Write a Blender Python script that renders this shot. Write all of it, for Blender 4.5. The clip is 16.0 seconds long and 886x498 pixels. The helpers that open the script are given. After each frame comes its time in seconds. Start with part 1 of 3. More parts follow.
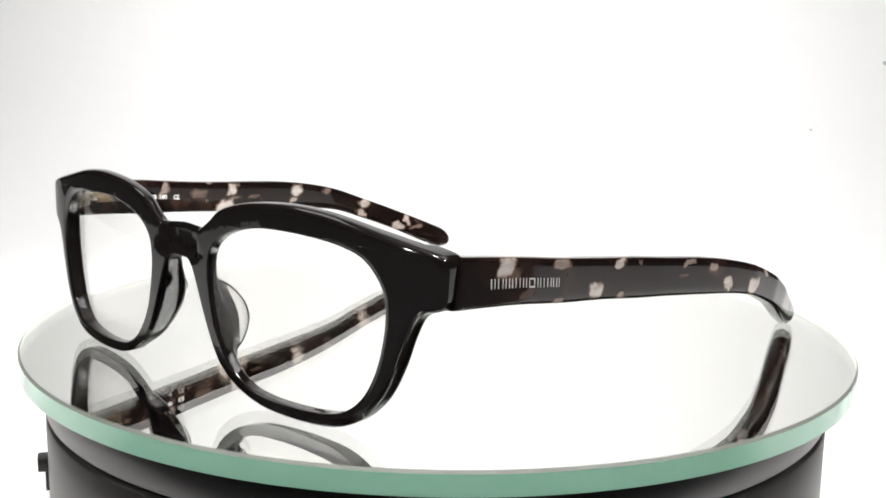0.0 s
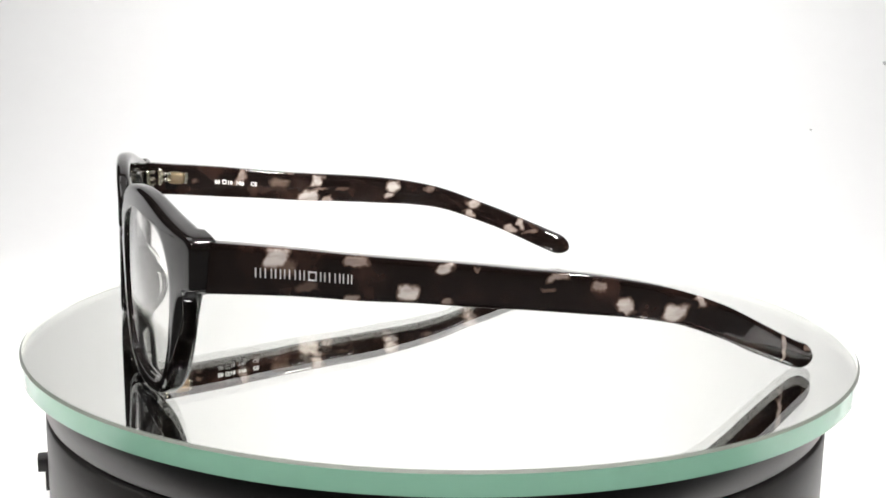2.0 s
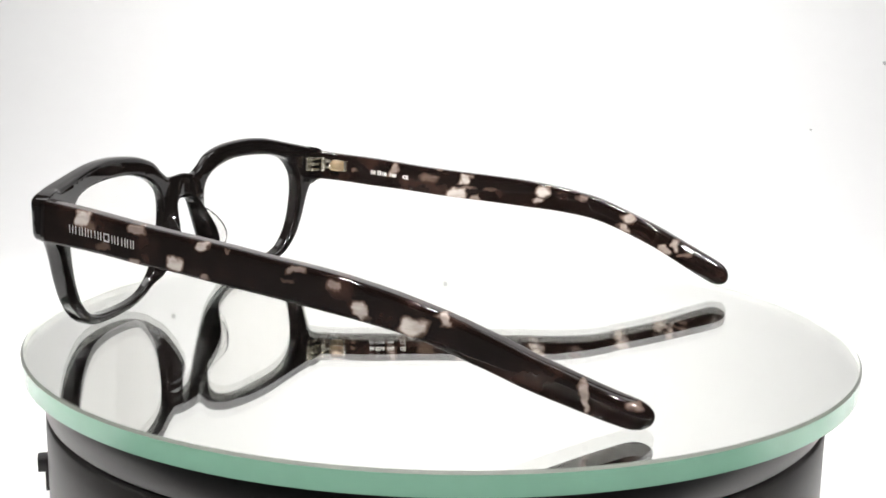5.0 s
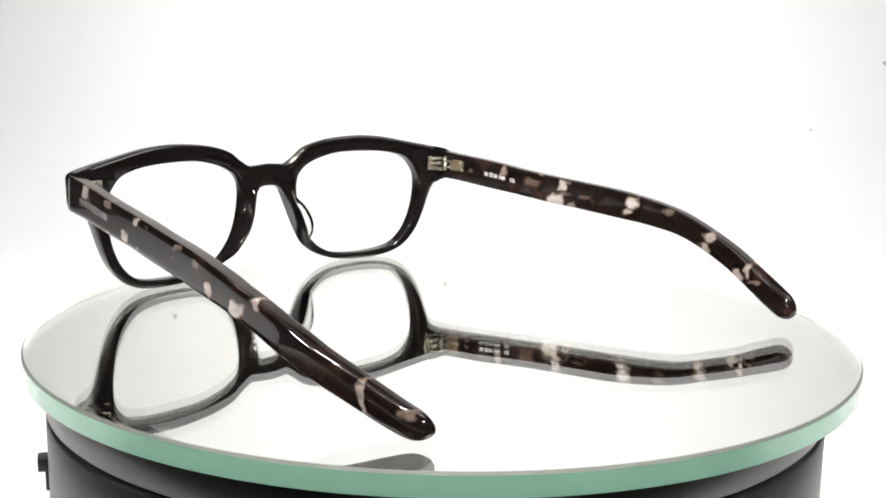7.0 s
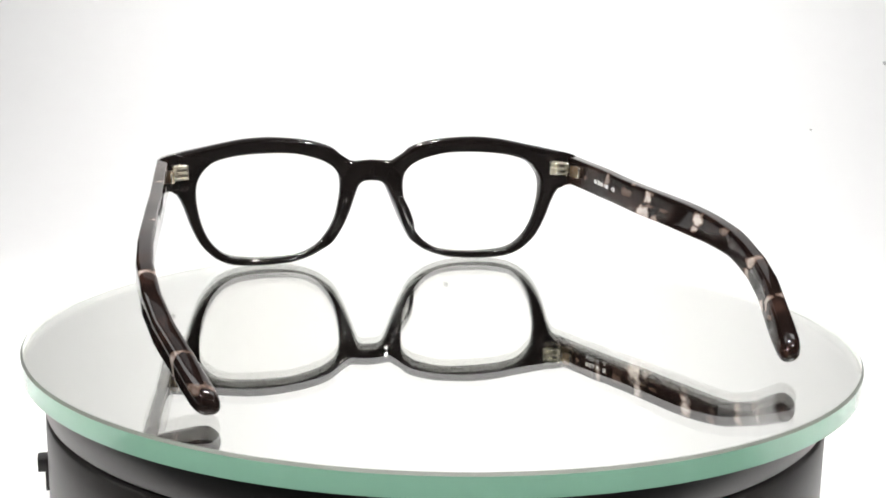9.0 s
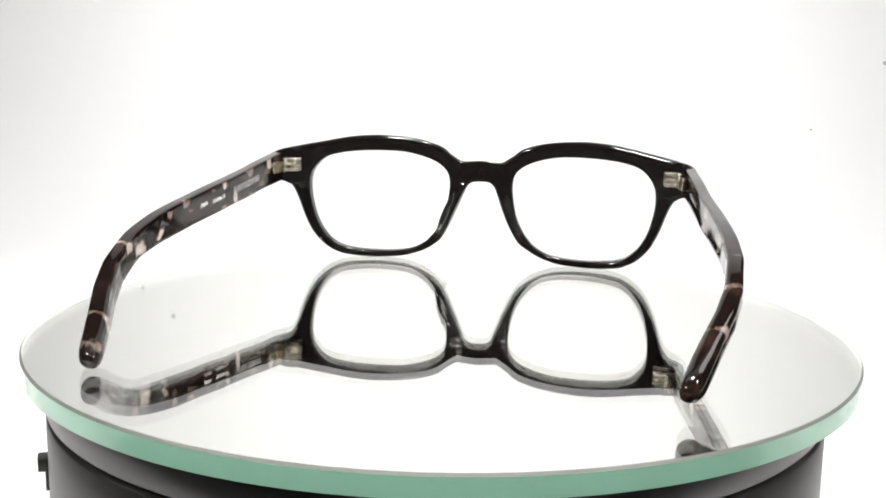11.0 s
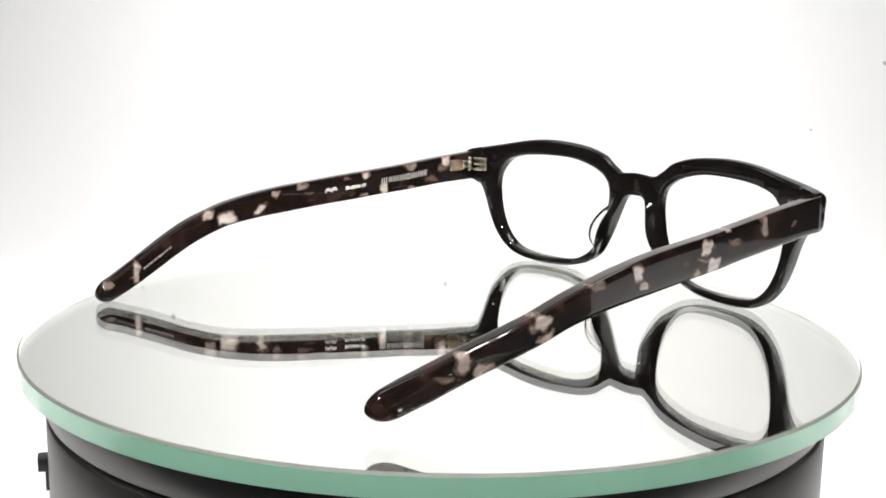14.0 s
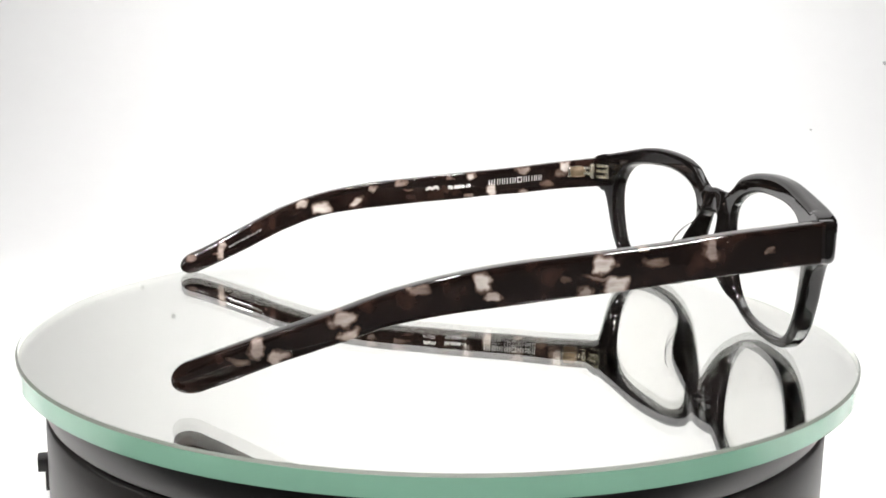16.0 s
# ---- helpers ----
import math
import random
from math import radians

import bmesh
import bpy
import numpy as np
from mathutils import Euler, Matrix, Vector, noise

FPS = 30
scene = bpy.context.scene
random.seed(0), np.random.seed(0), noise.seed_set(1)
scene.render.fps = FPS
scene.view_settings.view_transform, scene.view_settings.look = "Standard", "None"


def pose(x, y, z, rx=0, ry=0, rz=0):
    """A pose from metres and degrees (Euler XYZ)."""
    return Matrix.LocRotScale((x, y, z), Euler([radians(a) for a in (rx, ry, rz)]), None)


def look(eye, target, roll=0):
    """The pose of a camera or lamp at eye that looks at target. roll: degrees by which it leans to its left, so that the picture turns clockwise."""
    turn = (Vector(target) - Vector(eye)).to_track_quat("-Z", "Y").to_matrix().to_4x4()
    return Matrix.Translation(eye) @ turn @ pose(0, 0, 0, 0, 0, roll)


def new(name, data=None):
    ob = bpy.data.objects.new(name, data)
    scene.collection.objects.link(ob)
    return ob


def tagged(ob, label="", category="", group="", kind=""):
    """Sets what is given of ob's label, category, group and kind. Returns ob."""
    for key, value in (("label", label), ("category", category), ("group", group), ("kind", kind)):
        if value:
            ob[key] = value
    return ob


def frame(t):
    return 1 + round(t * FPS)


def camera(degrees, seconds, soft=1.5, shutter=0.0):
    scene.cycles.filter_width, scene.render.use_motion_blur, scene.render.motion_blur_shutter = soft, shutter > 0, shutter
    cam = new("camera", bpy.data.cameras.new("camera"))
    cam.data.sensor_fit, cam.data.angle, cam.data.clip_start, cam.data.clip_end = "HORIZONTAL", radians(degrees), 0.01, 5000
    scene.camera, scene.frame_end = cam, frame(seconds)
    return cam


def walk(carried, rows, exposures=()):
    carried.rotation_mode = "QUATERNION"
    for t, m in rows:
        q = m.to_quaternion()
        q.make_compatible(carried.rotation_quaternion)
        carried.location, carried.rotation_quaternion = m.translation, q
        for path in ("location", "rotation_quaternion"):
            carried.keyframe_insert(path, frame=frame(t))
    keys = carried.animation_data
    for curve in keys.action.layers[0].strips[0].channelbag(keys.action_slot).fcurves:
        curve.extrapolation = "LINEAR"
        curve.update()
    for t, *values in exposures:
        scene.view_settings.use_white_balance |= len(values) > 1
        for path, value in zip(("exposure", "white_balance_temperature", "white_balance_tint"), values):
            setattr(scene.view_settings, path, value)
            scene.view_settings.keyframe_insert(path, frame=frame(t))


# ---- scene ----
EYE = (0.0, -0.295, 0.07465)
YAW, PITCH, ROLL = -0.1005, -10.612, 1.213
SPIN = -13.3505          # degrees a second, seen from above

cam = camera(44.418, 16.0, 1.75)
_ahead = Vector((-math.sin(radians(YAW)) * math.cos(radians(PITCH)),
                 math.cos(radians(YAW)) * math.cos(radians(PITCH)), math.sin(radians(PITCH))))
CAM_POSE = look(EYE, Vector(EYE) + _ahead, ROLL)
walk(cam, [(0.0, CAM_POSE), (16.0, CAM_POSE)], [(0.0, -0.06), (16.0, -0.06)])

# ---- world and light ----
world = bpy.data.worlds.new("dim_studio")
scene.world = world
world.use_nodes = True
world.node_tree.nodes["Background"].inputs[0].default_value = (0.9, 0.95, 1.0, 1)
world.node_tree.nodes["Background"].inputs[1].default_value = 0.05


def area(name, eye, target, sx, sy, watts, colour=(1, 1, 1)):
    d = bpy.data.lights.new(name, "AREA")
    d.shape, d.size, d.size_y, d.energy, d.color = "RECTANGLE", sx, sy, watts, colour
    ob = new(name, d)
    ob.matrix_world = look(eye, target)
    return ob


# Unseen fill lamps, added to whiten the paper and its reflection in the disc.
area("fill_top", (0.10, 0.20, 1.25), (0.10, 0.35, 0.0), 0.8, 0.7, 1.4)
area("fill_right", (0.72, 0.28, 1.15), (0.62, 0.78, 0.28), 0.6, 0.6, 5.9)
area("fill_left", (-0.72, 0.28, 1.15), (-0.66, 0.78, 0.28), 0.6, 0.6, 4.0)


# ---- materials ----
def mat(name):
    m = bpy.data.materials.new(name)
    m.use_nodes = True
    nt = m.node_tree
    return m, nt, nt.nodes["Principled BSDF"]


def node(nt, kind, **vals):
    n = nt.nodes.new(kind)
    for k, v in vals.items():
        if k.startswith("i_"):
            key = k[2:].replace("_", " ")
            n.inputs[key].default_value = v
        else:
            setattr(n, k, v)
    return n


def noise_bump(nt, bsdf, scale, strength, distance, detail=3.0):
    co = node(nt, "ShaderNodeTexCoord")
    nz = node(nt, "ShaderNodeTexNoise", i_Scale=scale, i_Detail=detail)
    bp = node(nt, "ShaderNodeBump", i_Strength=strength, i_Distance=distance)
    nt.links.new(co.outputs["Object"], nz.inputs["Vector"])
    nt.links.new(nz.outputs["Fac"], bp.inputs["Height"])
    nt.links.new(bp.outputs["Normal"], bsdf.inputs["Normal"])
    return co, nz


def m_simple(name, colour, rough, metal=0.0, spec=0.5, bump=None, vary=0.0):
    m, nt, b = mat(name)
    b.inputs["Base Color"].default_value = (*colour, 1)
    b.inputs["Roughness"].default_value = rough
    b.inputs["Metallic"].default_value = metal
    b.inputs["Specular IOR Level"].default_value = spec
    if bump:
        co, nz = noise_bump(nt, b, *bump)
        if vary:
            mx = node(nt, "ShaderNodeMix", data_type="RGBA")
            mx.inputs["A"].default_value = (*[c * (1 - vary) for c in colour], 1)
            mx.inputs["B"].default_value = (*[min(1, c * (1 + vary)) for c in colour], 1)
            nt.links.new(nz.outputs["Fac"], mx.inputs["Factor"])
            nt.links.new(mx.outputs["Result"], b.inputs["Base Color"])
    return m


def m_glow(name, colour, strength):
    m, nt, b = mat(name)
    b.inputs["Base Color"].default_value = (0.8, 0.8, 0.8, 1)
    b.inputs["Emission Color"].default_value = (*colour, 1)
    b.inputs["Emission Strength"].default_value = strength
    return m


MAIN_BULB = m_glow("lit_main_bulb", (1.0, 0.98, 0.95), 590.0)
BEAD = m_glow("lit_led", (1.0, 0.975, 0.94), 620.0)
LAMP_GREY = m_simple("lamp_housing", (0.08, 0.08, 0.085), 0.5, bump=(200, 0.1, 0.001), vary=0.1)
PAPER = m_simple("white_paper", (0.86, 0.86, 0.865), 0.9, spec=0.1, bump=(60, 0.05, 0.001), vary=0.01)
BLACK_ACETATE = m_simple("black_acetate", (0.0065, 0.0053, 0.005), 0.03, spec=0.44, bump=(300, 0.01, 0.0002), vary=0.4)
BLACK_PLASTIC = m_simple("black_plastic", (0.014, 0.0118, 0.0118), 0.38, bump=(2500, 0.1, 0.0002), vary=0.3)
BLACK_GROOVE = m_simple("black_groove", (0.004, 0.004, 0.004), 0.8)
STEEL = m_simple("hinge_steel", (0.72, 0.68, 0.58), 0.22, metal=1.0, bump=(800, 0.05, 0.0002), vary=0.1)
BRASS = m_simple("worn_brass", (0.50, 0.38, 0.26), 0.3, metal=1.0, bump=(900, 0.08, 0.0002), vary=0.15)
SILVER = m_simple("silver_foil", (0.85, 0.85, 0.86), 0.5, metal=0.8)
GREY_INK = m_simple("grey_ink", (0.22, 0.22, 0.22), 0.6)
WHITE_INK = m_simple("white_ink", (0.8, 0.8, 0.8), 0.6)
GREY_TABLE = m_simple("grey_table", (0.05, 0.05, 0.052), 0.7, bump=(15, 0.1, 0.01), vary=0.08)
GREY_WALL = m_simple("grey_wall", (0.03, 0.03, 0.032), 0.9, bump=(20, 0.1, 0.01), vary=0.05)
MIRROR = m_simple("mirror_silver", (0.965, 0.97, 0.945), 0.0, metal=1.0)


def m_glass(name, colour, ior, rough=0.0):
    m, nt, b = mat(name)
    b.inputs["Base Color"].default_value = (*colour, 1)
    b.inputs["Roughness"].default_value = rough
    b.inputs["Transmission Weight"].default_value = 1.0
    b.inputs["IOR"].default_value = ior
    return m


GLASS_TOP = m_glass("float_glass", (0.995, 1.0, 0.99), 1.52)


def m_edge(name, through_colour, face_colour, gloss_rough):
    """Ground glass edge: light scatters through it from inside the sheet."""
    m, nt, b = mat(name)
    out = nt.nodes["Material Output"]
    tr = node(nt, "ShaderNodeBsdfTranslucent")
    tr.inputs["Color"].default_value = (*through_colour, 1)
    b.inputs["Base Color"].default_value = (*face_colour, 1)
    b.inputs["Roughness"].default_value = gloss_rough
    co = node(nt, "ShaderNodeTexCoord")
    nz = node(nt, "ShaderNodeTexNoise", i_Scale=300.0, i_Detail=4.0)
    nt.links.new(co.outputs["Object"], nz.inputs["Vector"])
    rg = node(nt, "ShaderNodeMapRange")
    rg.inputs["To Min"].default_value, rg.inputs["To Max"].default_value = 0.34, 0.46
    nt.links.new(nz.outputs["Fac"], rg.inputs["Value"])
    mx = node(nt, "ShaderNodeMixShader")
    nt.links.new(rg.outputs["Result"], mx.inputs["Fac"])
    nt.links.new(b.outputs["BSDF"], mx.inputs[1])
    nt.links.new(tr.outputs["BSDF"], mx.inputs[2])
    coat = node(nt, "ShaderNodeBsdfGlossy", i_Roughness=gloss_rough)
    fr = node(nt, "ShaderNodeFresnel", i_IOR=1.5)
    top = node(nt, "ShaderNodeMixShader")
    nt.links.new(fr.outputs["Fac"], top.inputs["Fac"])
    nt.links.new(mx.outputs["Shader"], top.inputs[1])
    nt.links.new(coat.outputs["BSDF"], top.inputs[2])
    nt.links.new(top.outputs["Shader"], out.inputs["Surface"])
    return m


def m_backlight(name, colour, cover):
    """Thin whitish layer, partly see-through; its white stands in for backdrop light."""
    m, nt, b = mat(name)
    out = nt.nodes["Material Output"]
    b.inputs["Base Color"].default_value = (*colour, 1)
    b.inputs["Roughness"].default_value = 0.8
    tr = node(nt, "ShaderNodeBsdfTranslucent")
    tr.inputs["Color"].default_value = (*colour, 1)
    half = node(nt, "ShaderNodeMixShader")
    half.inputs["Fac"].default_value = 0.4
    nt.links.new(b.outputs["BSDF"], half.inputs[1])
    nt.links.new(tr.outputs["BSDF"], half.inputs[2])
    clear = node(nt, "ShaderNodeBsdfTransparent")
    mx = node(nt, "ShaderNodeMixShader")
    mx.inputs["Fac"].default_value = cover
    nt.links.new(clear.outputs["BSDF"], mx.inputs[1])
    nt.links.new(half.outputs["Shader"], mx.inputs[2])
    nt.links.new(mx.outputs["Shader"], out.inputs["Surface"])
    return m


GLASS_EDGE = m_edge("ground_glass_edge", (0.33, 0.59, 0.46), (0.22, 0.43, 0.32), 0.2)
BACKLIGHT_WHITE = m_backlight("edge_backlight", (0.95, 0.95, 0.95), 0.96)
GLASS_ARRIS = m_edge("ground_glass_arris", (0.17, 0.19, 0.165), (0.10, 0.115, 0.095), 0.55)
LENS = m_glass("demo_lens", (0.99, 0.985, 0.972), 1.22)
PAD = m_glass("clear_acetate", (0.97, 0.965, 0.96), 1.40, 0.0)
MARK = m_simple("grey_mark", (0.42, 0.42, 0.42), 0.9)


# patches through the acetate: distance behind the front, height, half sizes (mm), strength
PATCHES_A = [(15.2, 33.5, 2.2, 1.8, 1), (16.8, 31.6, 1.6, 1.6, .4), (30.2, 32.3, 2.1, 1.1, .6), (48.5, 30.3, 1.7, 1.2, .9), (55.4, 29.9, 1.0, .5, .4),
             (41.2, 25.4, 1.6, 1.8, 1), (29.9, 24.9, 1.5, .7, .6), (21.5, 27.8, 2.1, 1.0, .3), (49.4, 23.4, 1.1, .6, .5),
             (72.4, 27.6, 2.1, .7, .5), (70.5, 25.3, 1.5, .4, .3), (82.0, 25.5, 1.2, 1.1, .6), (88.0, 21.2, 1.5, 1.9, .9),
             (99.7, 19.0, 3.0, 1.9, 1), (106.2, 20.9, 1.4, 1.3, .8), (133.6, 6.8, .9, 3.2, .7), (143.2, 5.2, 1.2, .9, .45)]
PATCHES_B = [(31.6, 31.5, 1.5, 2.4, .65), (16.8, 30.9, 1.0, .8, .45), (48.0, 32.4, 1.4, .8, .5), (44.6, 29.2, 3.0, 1.1, .4), (57.4, 29.4, 2.1, 1.7, 1), (54.1, 24.4, 3.0, 2.0, 1),
             (61.1, 23.2, 1.5, 1.3, .6), (56.5, 26.5, 4.5, .5, .45), (84.3, 26.6, 1.9, 1.9, 1), (82.4, 23.6, 1.6, .8, .8),
             (65.9, 26.3, 1.4, .5, .3), (97.9, 25.5, 1.9, .9, .5), (113.4, 20.0, 2.2, 1.5, .8), (111.4, 16.8, 1.7, 1.4, .75),
             (129.9, 13.3, 1.2, 1.8, .7), (125.9, 11.3, 1.5, 1.7, .7), (133.1, 10.4, 2.2, .7, .4)]


def m_tortoise(name, patches, seed):
    m, nt, b = mat(name)
    L = nt.links.new
    co = node(nt, "ShaderNodeTexCoord")
    nz = node(nt, "ShaderNodeTexNoise", i_Scale=300.0, i_Detail=4.0)
    off = node(nt, "ShaderNodeVectorMath", operation="ADD")
    off.inputs[1].default_value = (seed, seed, 0)
    L(co.outputs["Object"], off.inputs[0])
    L(off.outputs["Vector"], nz.inputs["Vector"])
    cen = node(nt, "ShaderNodeVectorMath", operation="SUBTRACT")
    cen.inputs[1].default_value = (0.5, 0.5, 0.5)
    L(nz.outputs["Color"], cen.inputs[0])
    sc = node(nt, "ShaderNodeVectorMath", operation="MULTIPLY")
    sc.inputs[1].default_value = (0.0, 0.0056, 0.0034)
    L(cen.outputs["Vector"], sc.inputs[0])
    wob = node(nt, "ShaderNodeVectorMath", operation="ADD")
    L(co.outputs["Object"], wob.inputs[0])
    L(sc.outputs["Vector"], wob.inputs[1])
    total = None
    for d, z, rd, rz, k in patches:
        sub = node(nt, "ShaderNodeVectorMath", operation="SUBTRACT")
        sub.inputs[1].default_value = (0, (75.4 - d) * 0.001, z * 0.001)
        L(wob.outputs["Vector"], sub.inputs[0])
        lean = math.sin(d * 7.3 + z * 3.1) * 0.45
        fourth = []
        for way, size in (((0, 1, lean), rd), ((0, -0.25 * lean, 1), rz)):
            along = node(nt, "ShaderNodeVectorMath", operation="DOT_PRODUCT")
            along.inputs[1].default_value = [w * 960 / size for w in way]
            L(sub.outputs["Vector"], along.inputs[0])
            size_up = node(nt, "ShaderNodeMath", operation="ABSOLUTE")
            L(along.outputs["Value"], size_up.inputs[0])
            pw = node(nt, "ShaderNodeMath", operation="POWER")
            pw.inputs[1].default_value = 3.2
            L(size_up.outputs["Value"], pw.inputs[0])
            fourth.append(pw)
        both = node(nt, "ShaderNodeMath", operation="ADD")
        L(fourth[0].outputs["Value"], both.inputs[0])
        L(fourth[1].outputs["Value"], both.inputs[1])
        ln = node(nt, "ShaderNodeMath", operation="POWER")
        ln.inputs[1].default_value = 1 / 3.2
        L(both.outputs["Value"], ln.inputs[0])
        mr = node(nt, "ShaderNodeMapRange", interpolation_type="SMOOTHSTEP")
        mr.inputs["From Min"].default_value, mr.inputs["From Max"].default_value = 1.32, 0.6
        mr.inputs["To Max"].default_value = k
        L(ln.outputs["Value"], mr.inputs["Value"])
        if total is None:
            total = mr.outputs["Result"]
        else:
            mxm = node(nt, "ShaderNodeMath", operation="MAXIMUM")
            L(total, mxm.inputs[0])
            L(mr.outputs["Result"], mxm.inputs[1])
            total = mxm.outputs["Value"]
    fine = node(nt, "ShaderNodeTexNoise", i_Scale=900.0, i_Detail=3.0)
    drawn = node(nt, "ShaderNodeVectorMath", operation="MULTIPLY")      # streaks drawn out along the temple
    drawn.inputs[1].default_value = (1.0, 0.25, 1.0)
    L(off.outputs["Vector"], drawn.inputs[0])
    L(drawn.outputs["Vector"], fine.inputs["Vector"])
    vr = node(nt, "ShaderNodeMapRange")
    vr.inputs["To Min"].default_value, vr.inputs["To Max"].default_value = 0.55, 1.35
    L(fine.outputs["Fac"], vr.inputs["Value"])
    amount = node(nt, "ShaderNodeMath", operation="MULTIPLY", use_clamp=True)
    L(total, amount.inputs[0])
    L(vr.outputs["Result"], amount.inputs[1])
    ramp = node(nt, "ShaderNodeValToRGB")
    ramp.color_ramp.elements[0].position, ramp.color_ramp.elements[0].color = 0.0, (0.008, 0.005, 0.0043, 1)
    ramp.color_ramp.elements[1].position, ramp.color_ramp.elements[1].color = 1.0, (0.47, 0.43, 0.405, 1)
    e = ramp.color_ramp.elements.new(0.35)
    e.color = (0.085, 0.058, 0.046, 1)
    e = ramp.color_ramp.elements.new(0.65)
    e.color = (0.25, 0.205, 0.185, 1)
    L(amount.outputs["Value"], ramp.inputs["Fac"])
    cloud = node(nt, "ShaderNodeTexNoise", i_Scale=130.0, i_Detail=3.0)
    L(off.outputs["Vector"], cloud.inputs["Vector"])
    cr = node(nt, "ShaderNodeMapRange")
    cr.inputs["From Min"].default_value, cr.inputs["From Max"].default_value = 0.5, 0.8
    cr.inputs["To Max"].default_value = 0.9
    L(cloud.outputs["Fac"], cr.inputs["Value"])
    brown = node(nt, "ShaderNodeMix", data_type="RGBA", blend_type="ADD")
    brown.inputs["B"].default_value = (0.032, 0.016, 0.012, 1)
    L(cr.outputs["Result"], brown.inputs["Factor"])
    L(ramp.outputs["Color"], brown.inputs["A"])
    L(brown.outputs["Result"], b.inputs["Base Color"])
    b.inputs["Roughness"].default_value = 0.045
    b.inputs["Specular IOR Level"].default_value = 0.42
    return m


TORTOISE_A = m_tortoise("grey_tortoise_acetate", PATCHES_A, 0.3)
TORTOISE_B = m_tortoise("grey_tortoise_acetate_two", PATCHES_B, 1.7)


# ---- mesh helpers ----
def mesh_ob(name, verts, faces, material, parent=None, label="", smooth=True, turned=True):
    me = bpy.data.meshes.new(name)
    me.from_pydata([tuple(v) for v in verts], [], faces)
    bm = bmesh.new()
    bm.from_mesh(me)
    if turned:
        bmesh.ops.recalc_face_normals(bm, faces=bm.faces)
    return part(name, bm, material, parent, label, smooth)


def part(name, bm, material, parent=None, label="", smooth=True):
    me = bpy.data.meshes.new(name)
    bm.to_mesh(me)
    bm.free()
    me.materials.append(material)
    if smooth:
        me.shade_smooth()
    ob = new(name, me)
    ob.parent = parent
    if label:
        ob["label"] = label
    return ob


def weighted(ob):
    md = ob.modifiers.new("normals", "WEIGHTED_NORMAL")
    md.mode, md.weight, md.keep_sharp = "FACE_AREA", 60, False
    return ob


def spline(pts, n, closed=True):
    """Catmull-Rom through pts, resampled to n even points."""
    p = np.array(pts, float)
    k = len(p)
    out = []
    segs = k if closed else k - 1
    for i in range(segs):
        if closed:
            a, b, c, d = p[(i - 1) % k], p[i], p[(i + 1) % k], p[(i + 2) % k]
        else:
            a, b, c, d = p[max(i - 1, 0)], p[i], p[i + 1], p[min(i + 2, k - 1)]
        ta = max(np.linalg.norm(b - a), 1e-9) ** 0.5
        tb = max(np.linalg.norm(c - b), 1e-9) ** 0.5
        tc = max(np.linalg.norm(d - c), 1e-9) ** 0.5
        m1 = (c - b) if ta < 1e-4 else ((b - a) / ta - (c - a) / (ta + tb) + (c - b) / tb) * tb
        m2 = (c - b) if tc < 1e-4 else ((c - b) / tb - (d - b) / (tb + tc) + (d - c) / tc) * tb
        for s in np.arange(0, 1, 1 / 24):
            h1, h2 = 2 * s**3 - 3 * s**2 + 1, s**3 - 2 * s**2 + s
            h3, h4 = -2 * s**3 + 3 * s**2, s**3 - s**2
            out.append(h1 * b + h2 * m1 + h3 * c + h4 * m2)
    if not closed:
        out.append(p[-1])
    q = np.array(out)
    if closed:
        q = np.vstack([q, q[:1]])
    dist = np.r_[0, np.cumsum(np.linalg.norm(np.diff(q, axis=0), axis=1))]
    t = np.linspace(0, dist[-1], n + 1)[:-1] if closed else np.linspace(0, dist[-1], n)
    return np.stack([np.interp(t, dist, q[:, j]) for j in range(q.shape[1])], 1)


def inward(loop):
    """Unit normals to the left of a closed plane loop."""
    d = np.roll(loop, -1, 0) - np.roll(loop, 1, 0)
    d /= np.linalg.norm(d, axis=1)[:, None]
    return np.stack([-d[:, 1], d[:, 0]], 1)


def lathe(profile, n=160):
    """A closed-up ring mesh from (radius, height) pairs, about z."""
    vs, fs = [], []
    for r, z in profile:
        for i in range(n):
            a = 2 * math.pi * i / n
            vs.append((r * math.cos(a), r * math.sin(a), z))
    for j in range(len(profile) - 1):
        for i in range(n):
            fs.append((j * n + i, j * n + (i + 1) % n, (j + 1) * n + (i + 1) % n, (j + 1) * n + i))
    return vs, fs


def box_bm(sx, sy, sz, at=(0, 0, 0), bevel=0.0, turn=None):
    bm = bmesh.new()
    bmesh.ops.create_cube(bm, size=1)
    bmesh.ops.scale(bm, vec=(sx, sy, sz), verts=bm.verts)
    if bevel:
        bmesh.ops.bevel(bm, geom=bm.edges[:], offset=bevel, segments=2, affect="EDGES", profile=0.6)
    if turn is not None:
        bmesh.ops.transform(bm, matrix=turn, verts=bm.verts)
    bmesh.ops.translate(bm, vec=at, verts=bm.verts)
    return bm


def cyl_bm(r, h, at, n=16):
    bm = bmesh.new()
    bmesh.ops.create_cone(bm, cap_ends=True, segments=n, radius1=r, radius2=r, depth=h)
    bmesh.ops.bevel(bm, geom=[e for e in bm.edges if abs(e.verts[0].co.z - e.verts[1].co.z) < 1e-9], offset=r * 0.2, segments=1, affect="EDGES")
    bmesh.ops.translate(bm, vec=at, verts=bm.verts)
    return bm


